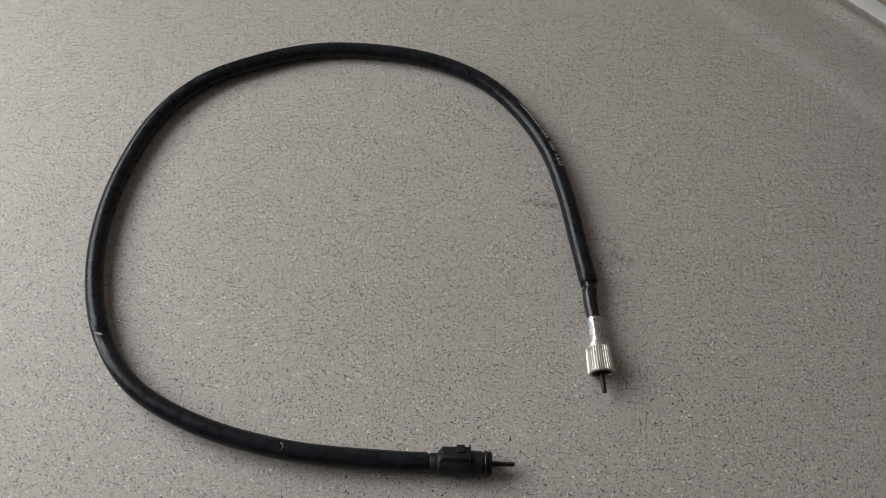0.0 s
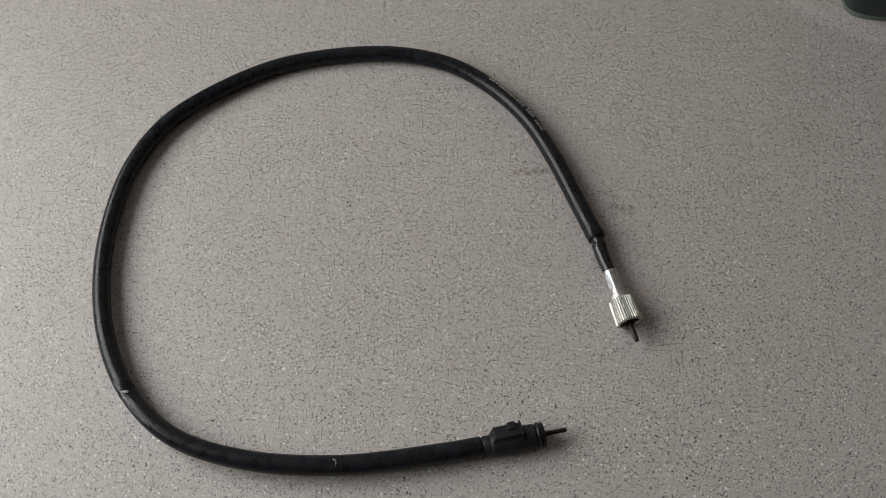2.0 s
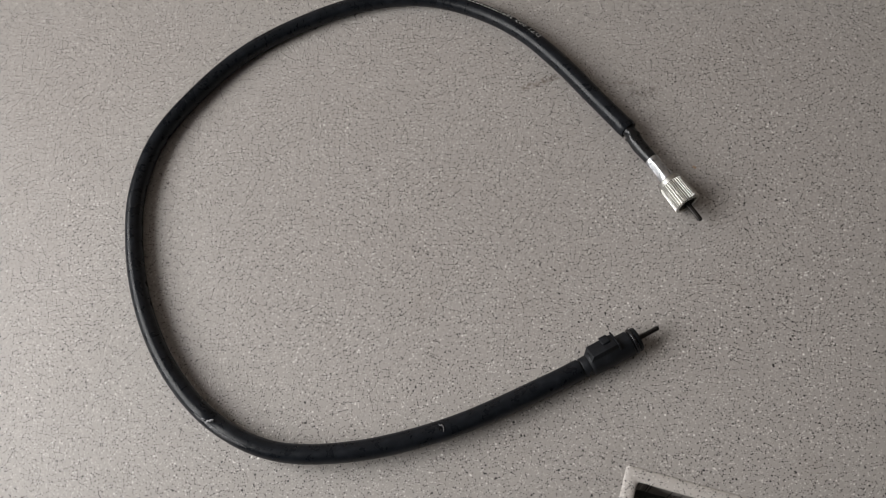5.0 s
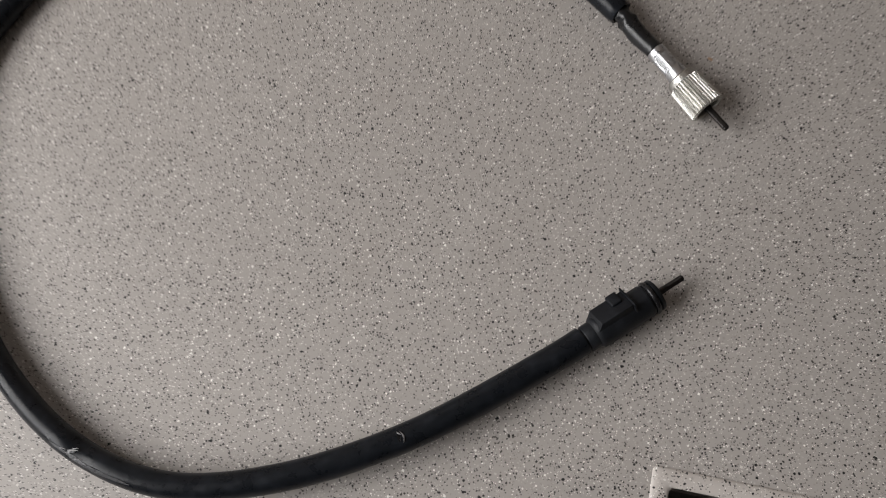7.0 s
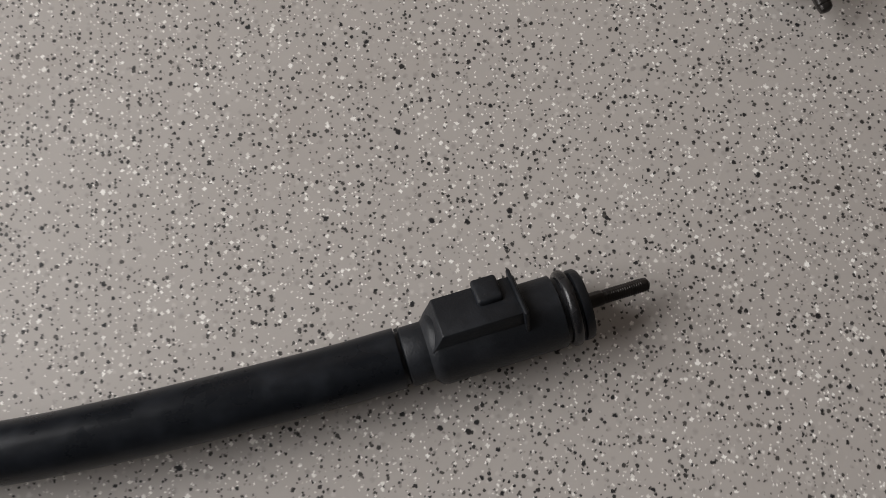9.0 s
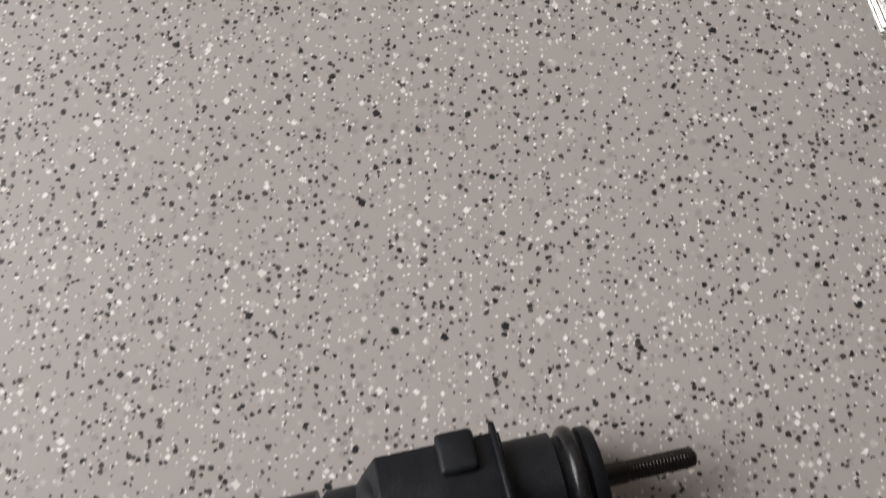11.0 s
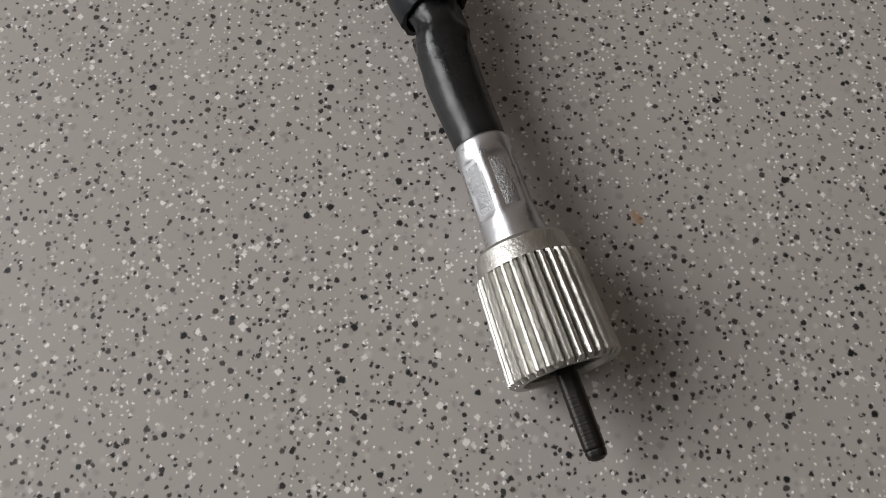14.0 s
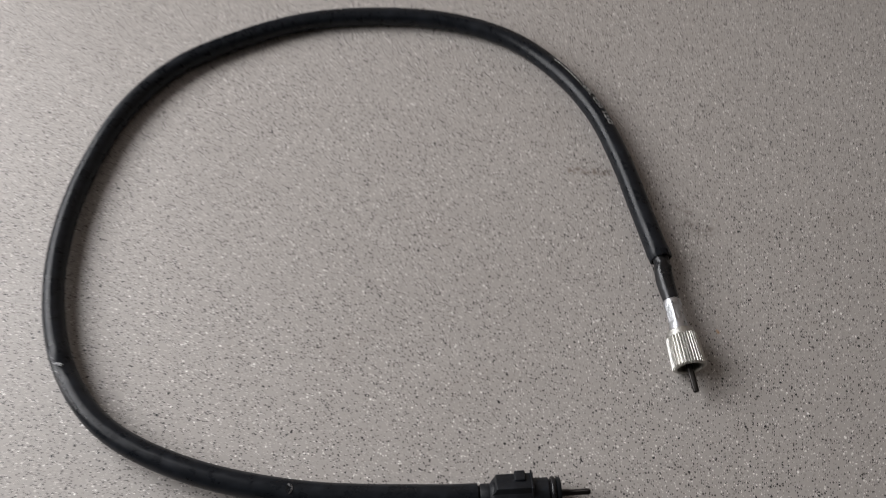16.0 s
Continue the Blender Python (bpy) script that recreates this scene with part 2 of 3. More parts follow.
def lathe(profile, m=Matrix(), n=48, radial=None, closed=False):
    """Turns (x, r) round the x axis; radial(angle, i) scales the radius."""
    bm = bmesh.new()
    rings = []
    for i, (x, r) in enumerate(profile):
        if r < 1e-7:
            rings.append([bm.verts.new(m @ Vector((x, 0, 0)))])
            continue
        ring = []
        for j in range(n):
            a = 2 * math.pi * j / n
            s = radial(a, i) if radial else 1.0
            ring.append(bm.verts.new(m @ Vector((x, r * s * math.cos(a), r * s * math.sin(a)))))
        rings.append(ring)
    pairs = list(zip(rings, rings[1:])) + ([(rings[-1], rings[0])] if closed else [])
    for p, q in pairs:
        if len(p) == 1 and len(q) == 1:
            continue
        for j in range(n):
            i2 = (j + 1) % n
            if len(p) == 1:
                bm.faces.new((p[0], q[j], q[i2]))
            elif len(q) == 1:
                bm.faces.new((p[j], q[0], p[i2]))
            else:
                bm.faces.new((p[j], q[j], q[i2], p[i2]))
    return bm


def axis(origin, towards, roll=0.0):
    """A pose at origin whose x axis points to the second place and whose z axis stays up."""
    x = (Vector(towards) - Vector(origin)).normalized()
    y = Vector((0, 0, 1)).cross(x).normalized()
    z = x.cross(y)
    m = Matrix((x, y, z)).transposed().to_4x4()
    return Matrix.Translation(origin) @ m @ Matrix.Rotation(radians(roll), 4, "X")


def structure(name, bm, mat, label, category, smooth=True):
    return tagged(part(name, bm, mat, None, smooth=smooth), label, category, kind="structure")


# ---------------------------------------------------------------- the room
CUT = (0.1680, 0.60, -0.46, -0.0362)   # opening for the bowl: u from, u to, v from, v to
TOP = (WINDOW_U, 2.0, -0.56, 0.338)     # the worktop: u from, u to, v from, v to
THICK = 0.030


def worktop():
    """A slab with a rectangular opening whose upper edge is rounded over."""
    bm = bmesh.new()
    us, vs = (TOP[0], CUT[0], CUT[1], TOP[1]), (TOP[2], CUT[2], CUT[3], TOP[3])
    grid = {}
    for z in (0.0, -THICK):
        for i, u in enumerate(us):
            for j, v in enumerate(vs):
                grid[i, j, z] = bm.verts.new((u, v, z))
    for i in range(3):
        for j in range(3):
            if (i, j) == (1, 1):
                continue
            for z in (0.0, -THICK):
                bm.faces.new([grid[a, b, z] for a, b in ((i, j), (i + 1, j), (i + 1, j + 1), (i, j + 1))])
    inner = ((1, 1), (2, 1), (2, 2), (1, 2))
    outer = ((0, 0), (1, 0), (2, 0), (3, 0), (3, 1), (3, 2), (3, 3), (2, 3), (1, 3), (0, 3), (0, 2), (0, 1))
    for loop in (inner, outer):
        for a, b in zip(loop, loop[1:] + loop[:1]):
            bm.faces.new((grid[(*a, 0.0)], grid[(*b, 0.0)], grid[(*b, -THICK)], grid[(*a, -THICK)]))
    bmesh.ops.recalc_face_normals(bm, faces=bm.faces[:])
    inner_xy = {(us[i], vs[j]) for i, j in inner}
    up = [e for e in bm.edges if all((round(w.co.x, 6), round(w.co.y, 6)) in {(round(a, 6), round(b, 6)) for a, b in inner_xy} for w in e.verts)]
    corner = [e for e in up if abs(e.verts[0].co.z - e.verts[1].co.z) > 0.01]
    bmesh.ops.bevel(bm, geom=corner, offset=0.004, segments=4, affect="EDGES", profile=0.5)
    rim = [e for e in bm.edges if all(abs(w.co.z) < 1e-6 and CUT[0] - 1e-4 < w.co.x < CUT[1] + 1e-4 and CUT[2] - 1e-4 < w.co.y < CUT[3] + 1e-4 for w in e.verts)]
    bmesh.ops.bevel(bm, geom=rim, offset=0.0045, segments=4, affect="EDGES", profile=0.5)
    bm.transform(KITCHEN)
    return bm


structure("worktop", worktop(), worktop_stone, "grey speckled cast stone kitchen worktop with black and white chips", "worktop", False)


def bowl():
    bm = bmesh.new()
    a, b = (CUT[0] - 0.004, CUT[2] - 0.004), (CUT[1] + 0.004, CUT[3] + 0.004)
    top, deep, t = -THICK - 0.0005, -0.20, 0.003
    box(bm, (a[0] - t, a[1] - t, deep - t), (b[0] + t, b[1] + t, deep), KITCHEN)
    box(bm, (a[0] - t, a[1] - t, deep), (a[0], b[1] + t, top), KITCHEN)
    box(bm, (b[0], a[1] - t, deep), (b[0] + t, b[1] + t, top), KITCHEN)
    box(bm, (a[0], a[1] - t, deep), (b[0], a[1], top), KITCHEN)
    box(bm, (a[0], b[1], deep), (b[0], b[1] + t, top), KITCHEN)
    return bm


def sink_rim():
    """A low rounded pale bead lying round the opening."""
    bm = bmesh.new()
    rings = []
    n = 8
    for i in range(n + 1):
        a = math.pi * i / n
        off, z = -0.0026 + 0.0031 * math.cos(a), 0.0002 + 0.0010 * math.sin(a)
        corners = []
        d = -off
        r = 0.0018
        for cu, cv, a0 in ((CUT[1], CUT[3], 0), (CUT[0], CUT[3], 90), (CUT[0], CUT[2], 180), (CUT[1], CUT[2], 270)):
            su, sv = (1 if cu == CUT[1] else -1), (1 if cv == CUT[3] else -1)
            for q in range(6):
                w = radians(a0 + 18 * q)
                corners.append(bm.verts.new(k(cu + su * (d - r) + r * math.cos(w), cv + sv * (d - r) + r * math.sin(w), z)))
        rings.append(corners)
    for p, q in zip(rings, rings[1:]):
        for j in range(len(p)):
            bm.faces.new((p[j], q[j], q[(j + 1) % len(p)], p[(j + 1) % len(p)]))
    return bm


sink = tagged(part("sink_bowl", bowl(), bowl_dark, smooth=False), "dark grey sink bowl with a pale rim set in the worktop", "sink")
part("rim", sink_rim(), rim_stone, sink, "pale beige rounded rim")


def ridge():
    """The back of the worktop: a low swelling that falls away gently to a rounded lip."""
    bm = bmesh.new()
    sec = [(TOP[3], -THICK), (TOP[3], 0.0)]
    v, z = TOP[3], 0.0
    for run, high in ((0.016, 0.0024), (0.037, 0.0004), (0.011, 0.0032), (0.0108, 0.0)):
        for i in range(1, 11):
            f = i / 10
            sec.append((v + run * f, z + (high - z) * f * f * (3 - 2 * f)))
        v, z = v + run, high
    sec += [(v, -THICK)]
    ends = [[bm.verts.new(k(u, v, z)) for v, z in sec] for u in (TOP[0], TOP[1])]
    for i in range(len(sec)):
        j = (i + 1) % len(sec)
        bm.faces.new((ends[0][i], ends[1][i], ends[1][j], ends[0][j]))
    bm.faces.new(ends[0])
    bm.faces.new(ends[1])
    return bm


structure("upstand", ridge(), upstand_stone, "low rounded speckled swelling and lip along the back of the worktop", "upstand")
structure("trim", soft_box((TOP[0], TOP[3] + 0.0757, -0.01), (TOP[1], TOP[3] + 0.0885, 0.0008), 0.0008, KITCHEN), seal_grey,
          "light grey sealing strip between worktop and wall", "trim")

BACK, FRONT, RIGHT, HIGH, LOW = TOP[3] + 0.0890, -2.1, 2.0, 1.75, -0.90


def slab(a, b):
    bm = bmesh.new()
    box(bm, a, b, KITCHEN)
    return bm


structure("wall_north", slab((WINDOW_U - 0.2, BACK, LOW), (RIGHT + 0.1, BACK + 0.1, HIGH)), tile_paint, "brownish plain wall behind the worktop", "wall", False)
structure("wall_south", slab((WINDOW_U - 0.2, FRONT - 0.1, LOW), (RIGHT + 0.1, FRONT, HIGH)), wall_paint, "plain beige painted wall", "wall", False)
structure("wall_east", slab((RIGHT, FRONT, LOW), (RIGHT + 0.1, BACK, HIGH)), wall_paint, "plain beige painted wall", "wall", False)
structure("floor", slab((WINDOW_U - 0.2, FRONT - 0.1, LOW - 0.1), (RIGHT + 0.1, BACK + 0.1, LOW)), floor_tile, "dull brown kitchen floor", "floor", False)
structure("ceiling", slab((WINDOW_U - 0.2, FRONT - 0.1, HIGH), (RIGHT + 0.1, BACK + 0.1, HIGH + 0.1)), ceiling_paint, "plain pale grey ceiling", "ceiling", False)


def window_wall():
    bm = bmesh.new()
    u0, u1 = WINDOW_U - 0.2, WINDOW_U
    box(bm, (u0, FRONT, LOW), (u1, WIN[0], HIGH), KITCHEN)
    box(bm, (u0, WIN[1], LOW), (u1, BACK, HIGH), KITCHEN)
    box(bm, (u0, WIN[0], LOW), (u1, WIN[1], WIN[2]), KITCHEN)
    box(bm, (u0, WIN[0], WIN[3]), (u1, WIN[1], HIGH), KITCHEN)
    return bm


structure("wall_west", window_wall(), wall_paint, "plain beige wall with the window opening", "wall", False)


def window():
    top = tagged(new("window_1"), "white framed window at the end of the worktop", "window", kind="structure")
    w, u0, u1 = 0.035, WINDOW_U - 0.12, WINDOW_U - 0.06
    bm = bmesh.new()
    v0, v1, z0, z1 = WIN[0] + 0.001, WIN[1] - 0.001, WIN[2] + 0.001, WIN[3] - 0.001
    box(bm, (u0, v0, z0), (u1, v0 + w, z1), KITCHEN)
    box(bm, (u0, v1 - w, z0), (u1, v1, z1), KITCHEN)
    box(bm, (u0, v0 + w, z0), (u1, v1 - w, z0 + w), KITCHEN)
    box(bm, (u0, v0 + w, z1 - w), (u1, v1 - w, z1), KITCHEN)
    part("window_frame", bm, frame_white, top, smooth=False)
    bm = bmesh.new()
    box(bm, (u0 + 0.025, v0 + w, z0 + w), (u0 + 0.030, v1 - w, z1 - w), KITCHEN)
    pane = part("pane", bm, glass, top, smooth=False)
    pane.visible_shadow = False


window()


def base_cabinet(u0, u1):
    top = tagged(new("base_cabinet"), "plain pale kitchen base cabinet under the worktop", "cabinet", "base cabinets")
    z0, z1 = LOW + 0.001, -0.215
    part("body", soft_box((u0, -0.50, z0), (u1, BACK - 0.005, z1), 0.002, KITCHEN), cabinet_paint, top)
    part("door", soft_box((u0 + 0.002, -0.52, z0 + 0.1), (u1 - 0.002, -0.501, z1), 0.003, KITCHEN), cabinet_paint, top)
    for v in (-0.50, BACK - 0.03):
        part("rail", soft_box((u0, v, z1 + 0.0005), (u1, v + 0.02, -THICK - 0.001), 0.001, KITCHEN), cabinet_paint, top)


for i in range(4):
    base_cabinet(WINDOW_U + 0.01 + i * 0.661, WINDOW_U + 0.01 + i * 0.661 + 0.657)


# ---------------------------------------------------------------- green bottle near the back of the worktop
def oval(a, b, n=64, power=2.7):
    """A flat oval, rounder than a rectangle and squarer than an ellipse."""
    out = []
    for i in range(n):
        t = 2 * math.pi * i / n
        c, d = math.cos(t), math.sin(t)
        out.append((a * math.copysign(abs(c) ** (2 / power), c), b * math.copysign(abs(d) ** (2 / power), d)))
    return out


def stack(levels, m, a, b):
    """A closed body through ovals of (inset, height)."""
    bm = bmesh.new()
    rings = [[bm.verts.new(m @ Vector((x, y, z))) for x, y in oval(a - inset, max(0.002, b - inset * b / a * 1.6))] for inset, z in levels]
    for p, q in zip(rings, rings[1:]):
        for j in range(len(p)):
            bm.faces.new((p[j], q[j], q[(j + 1) % len(p)], p[(j + 1) % len(p)]))
    bm.faces.new(rings[0])
    bm.faces.new(rings[-1])
    return bm


def bottle(m, a, b, height):
    top = tagged(new("bottle"), "dark green flat oval bottle on the worktop, its reflection built as a paler base", "bottle")
    # the bottle's reflection in the worktop, built as a paler base
    part("reflection", stack([(0.004, 0.0), (0.0015, 0.0006), (0.0006, 0.0030), (0.0004, 0.0050), (0.004, 0.0052)], m, a, b), bottle_reflection, top, "paler grey green base coloured as the bottle's reflection")
    part("body", stack([(0.003, 0.0054), (0.0004, 0.0056), (0.0, 0.0090), (0.0, height * 0.8), (0.004, height * 0.9), (0.014, height * 0.97), (0.028, height)], m, a, b),
         bottle_green, top)
    return top


bottle(pose(0.3808, 0.2150, 0.0012, 0, 0, 4), 0.044, 0.017, 0.13)

# ---------------------------------------------------------------- the cable
# x, y, height of the axis and radius of the outer sleeve, from the nut's end round to the plug's end
CABLE = (
    (0.1774, 0.0474, 0.0056, 0.0048), (0.1688, 0.0690, 0.0052, 0.0048), (0.1565, 0.0994, 0.0050, 0.0048), (0.1422, 0.1260, 0.0049, 0.0047),
    (0.1222, 0.1485, 0.0047, 0.0046), (0.0964, 0.1658, 0.0047, 0.0046), (0.0640, 0.1738, 0.0047, 0.0046), (0.0279, 0.1727, 0.0047, 0.0046),
    (-0.0083, 0.1642, 0.0048, 0.0046), (-0.0403, 0.1467, 0.0050, 0.0046), (-0.0664, 0.1245, 0.0052, 0.0046), (-0.0818, 0.0958, 0.0054, 0.0046),
    (-0.0875, 0.0616, 0.0056, 0.0046), (-0.0860, 0.0254, 0.0060, 0.0046), (-0.0767, -0.0096, 0.0064, 0.0046), (-0.0593, -0.0398, 0.0068, 0.0046),
    (-0.0343, -0.0612, 0.0073, 0.0046), (0.0015, -0.0723, 0.0076, 0.0048), (0.0485, -0.0746, 0.0074, 0.0049), (0.1000, -0.0678, 0.0066, 0.0049),
    (0.1160, -0.0647, 0.0062, 0.0049),
)


def glide(points, step):
    """Catmull-Rom curve through the points, sampled at even steps."""
    pts = [np.array(p) for p in points]
    pts = [2 * pts[0] - pts[1], *pts, 2 * pts[-1] - pts[-2]]
    dense = []
    for i in range(1, len(pts) - 2):
        a, b, c, d = pts[i - 1:i + 3]
        ta = np.linalg.norm(b[:2] - a[:2]) ** 0.5
        tb = np.linalg.norm(c[:2] - b[:2]) ** 0.5
        tc = np.linalg.norm(d[:2] - c[:2]) ** 0.5
        m1 = tb * ((b - a) / ta - (c - a) / (ta + tb) + (c - b) / tb)
        m2 = tb * ((c - b) / tb - (d - b) / (tb + tc) + (d - c) / tc)
        for f in np.linspace(0, 1, 40, endpoint=False):
            h = (2 * f ** 3 - 3 * f ** 2 + 1, f ** 3 - 2 * f ** 2 + f, -2 * f ** 3 + 3 * f ** 2, f ** 3 - f ** 2)
            dense.append(h[0] * b + h[1] * m1 + h[2] * c + h[3] * m2)
    dense.append(pts[-2])
    dense = np.array(dense)
    s = np.r_[0, np.cumsum(np.linalg.norm(np.diff(dense[:, :3], axis=0), axis=1))]
    even = np.arange(0, s[-1], step)
    return np.stack([np.interp(even, s, dense[:, i]) for i in range(dense.shape[1])], 1), even


def sweep_frames(path):
    """At each place of the path: its tangent, the sideways direction (to the loop's outside) and up."""
    tan = np.gradient(path[:, :3], axis=0)
    tan /= np.linalg.norm(tan, axis=1)[:, None]
    side = np.stack([tan[:, 1], -tan[:, 0], 0 * tan[:, 0]], 1)
    side /= np.linalg.norm(side, axis=1)[:, None]
    return tan, side, np.cross(side, tan)


def tube(path, radii, n, m=Matrix(), shape=None, bore=None):
    """A tube along the path; bore: (rings deep, radius) of a hole in its first end."""
    tan, side, up = sweep_frames(path)
    bm = bmesh.new()
    rings = []
    for i in range(len(path)):
        ring = []
        for j in range(n):
            a = 2 * math.pi * j / n
            r = radii[i] * (shape(i, a) if shape else 1.0)
            ring.append(bm.verts.new(m @ Vector(path[i, :3] + r * (math.cos(a) * side[i] + math.sin(a) * up[i]))))
        rings.append(ring)
    if bore:
        deep, r = bore
        for i in (0, deep):
            rings.insert(0, [bm.verts.new(m @ Vector(path[i, :3] + r * (math.cos(2 * math.pi * j / n) * side[i] + math.sin(2 * math.pi * j / n) * up[i])))
                             for j in range(n)])
    for p, q in zip(rings, rings[1:]):
        for j in range(n):
            bm.faces.new((p[j], q[j], q[(j + 1) % n], p[(j + 1) % n]))
    bm.faces.new(rings[0])
    bm.faces.new(rings[-1])
    return bm


NUT_TIP, FERRULE_END = Vector((0.1936, -0.0114, 0.0070)), Vector((0.1827, 0.0270, 0.0066))
PLUG_TIP, PLUG_BACK = Vector((0.1561, -0.0562, 0.0061)), Vector((0.1153, -0.0650, 0.0061))

cable = tagged(new("speedometer_cable"), "black rubber speedometer cable curled in an open loop on the worktop", "cable")
path, along = glide(CABLE, 0.0016)
tan, side, up = sweep_frames(path)


def place_near(x, y):
    return int(np.argmin((path[:, 0] - x) ** 2 + (path[:, 1] - y) ** 2))


i_dent, i_tear = place_near(-0.0590, -0.0410), place_near(0.0456, -0.0745)
wob = [noise.noise((float(s) * 60, 0.3, 0.0)) for s in along]


def sleeve_shape(i, a):
    s = along[i]
    f = 1 + 0.012 * wob[i] + 0.005 * noise.noise((float(s) * 90, math.cos(a) * 1.5, math.sin(a) * 1.5))
    # the dented place, on the upper and outer side
    d = (s - along[i_dent]) / 0.0050
    f -= 0.20 * math.exp(-d * d) * max(0.0, math.cos(a - radians(115))) ** 2
    f += 0.07 * math.exp(-((s - along[i_dent] + 0.006) / 0.0035) ** 2) * max(0.0, math.cos(a - radians(100))) ** 2
    # rolled end by the nut, swollen end by the plug
    f += 0.05 * math.exp(-((s - 0.0028) / 0.0024) ** 2)
    f -= 0.05 * math.exp(-(s / 0.0008) ** 2)
    f += 0.16 * math.exp(-(s / 0.0030) ** 2) * noise.noise((math.cos(a) * 2.2 + 3, math.sin(a) * 2.2, float(s) * 220))
    return f


part("outer_sleeve", tube(path, path[:, 3], 40, shape=sleeve_shape, bore=(4, 0.0040)), sleeve_rubber, cable, "black rubber outer sleeve, dented in one place")

# the thinner sheath between the sleeve and the ferrule
a0 = Vector(path[6, :3])
mid = [a0, Vector(path[0, :3]), FERRULE_END.lerp(Vector(path[0, :3]), 0.5) + Vector((-0.0004, 0, -0.0006)), FERRULE_END, FERRULE_END + (NUT_TIP - FERRULE_END) * 0.1]
inner_path, _ = glide([(*p, 0) for p in mid], 0.0012)


def creased(i, a):
    """Wrinkles where the sheath leaves the sleeve, and a long shallow fold further down."""
    near = math.exp(-((i - 9) / 5.0) ** 2)
    fold = 0.05 * math.exp(-((a - radians(120) - 0.06 * i) / 0.35) ** 2)
    return 1.0 + near * 0.30 * noise.noise((i * 0.55, math.cos(a) * 1.8, math.sin(a) * 1.8)) - fold + 0.02 * noise.noise((i * 0.25, math.cos(a), math.sin(a) + 5))


def sheath_radius(i):
    inside = (Vector(inner_path[i, :3]) - FERRULE_END).dot(NUT_TIP - FERRULE_END) > 0
    return 0.0029 if inside else 0.00358 - 0.00020 * math.sin(9 * i / len(inner_path))


part("inner_sheath", tube(inner_path, [sheath_radius(i) for i in range(len(inner_path))], 32, shape=creased), sheath_rubber, cable,
     "glossy black inner sheath")

# ferrule, nut and drive wire
nut_axis = axis(FERRULE_END, NUT_TIP)
reach = (NUT_TIP - FERRULE_END).length
R_NUT = 0.0069
NUT_END = reach - 0.0102
NUT_TOP = NUT_END - 0.0162


FLATS = 6


def ferrule_round(a, i):
    """Pressed flats, with rounded ribs left between them, over the middle of the ferrule."""
    if not 5 <= i <= 10:
        return 1.0
    w = (a - radians(50)) % (2 * math.pi / FLATS) - math.pi / FLATS
    depth = 0.905 if 6 <= i <= 9 else 0.95
    return min(1.0, depth / math.cos(w))


fer = [(-0.0006, 0.0029), (-0.0006, 0.0033), (-0.0003, 0.00355), (0.0002, 0.00365), (0.0018, 0.00365), (0.0022, 0.00365), (0.0026, 0.00365), (0.0050, 0.00368),
       (0.0075, 0.00370), (0.0094, 0.00372), (0.0098, 0.00373), (0.0102, 0.00374), (NUT_TOP - 0.0012, 0.00385), (NUT_TOP + 0.0002, 0.0042), (NUT_TOP + 0.002, 0.0042)]
ferrule = part("ferrule", lathe(fer, nut_axis, 144, ferrule_round), ferrule_metal, cable, "bright crimped steel ferrule", angle=28)
for turn in range(FLATS):
    m = nut_axis @ Matrix.Rotation(radians(50 - 90 + 30 + 60 * turn), 4, "X")
    part("crimp_mark", soft_box((0.0028, -0.0010, 0.0030), (0.0092, 0.0010, 0.00337), 0.00003, m), crimp_metal, ferrule)

RIDGES = 33


def knurl(a, i):
    if 4 <= i <= 6:
        w = (a * RIDGES / (2 * math.pi)) % 1.0
        return 1.0 - 0.125 * max(0.0, (abs(2 * w - 1) - 0.38) / 0.62)
    return 1.0


nut_prof = [(NUT_TOP, 0.0038), (NUT_TOP, 0.0051), (NUT_TOP + 0.0005, 0.0056), (NUT_TOP + 0.0029, 0.0060),
            (NUT_TOP + 0.0030, R_NUT * 0.92), (NUT_TOP + 0.0035, R_NUT * 0.935), (NUT_END - 0.0005, R_NUT), (NUT_END, R_NUT * 0.90), (NUT_END, 0.0052),
            (NUT_END - 0.0006, 0.0049), (NUT_END - 0.010, 0.0049), (NUT_END - 0.010, 0.0010)]
part("knurled_nut", lathe(nut_prof, nut_axis, RIDGES * 8, knurl), nut_metal, cable, "zinc plated knurled screw nut", angle=24)


def ridged_wire(x0, x1, r, m, deep):
    """A drive wire: smooth at its base, then fine windings pressed to a rounded square, and a domed end."""
    prof = [(x0, r * 1.12), (x0 + (x1 - x0) * 0.45, r * 1.08)]
    a, b, turns = x0 + (x1 - x0) * 0.48, x1 - 0.0012, 17
    for i in range(turns):
        x, step = a + (b - a) * i / turns, (b - a) / turns
        prof += [(x, r * (1 - deep)), (x + step * 0.3, r), (x + step * 0.7, r)]
    prof += [(b, r * 0.92), (b + 0.0002, r * 0.98), (x1 - 0.0003, r * 0.86), (x1, r * 0.5), (x1 + 0.0001, 0.0)]

    def rounded(t, i):
        return min(1.0, 0.86 / max(abs(math.cos(t)), abs(math.sin(t))))

    bm = lathe(prof, Matrix(), 24, rounded)
    bm.transform(m)
    return bm


def wire(m, x0, x1, r, deep):
    ob = part("drive_wire", ridged_wire(x0, x1, r, Matrix(), deep), drive_steel, cable, "dark ridged steel drive wire end")
    ob.matrix_basis = m
    return ob


wire(nut_axis @ Matrix.Rotation(radians(20), 4, "X"), NUT_END - 0.0095, reach, 0.00140, 0.012)

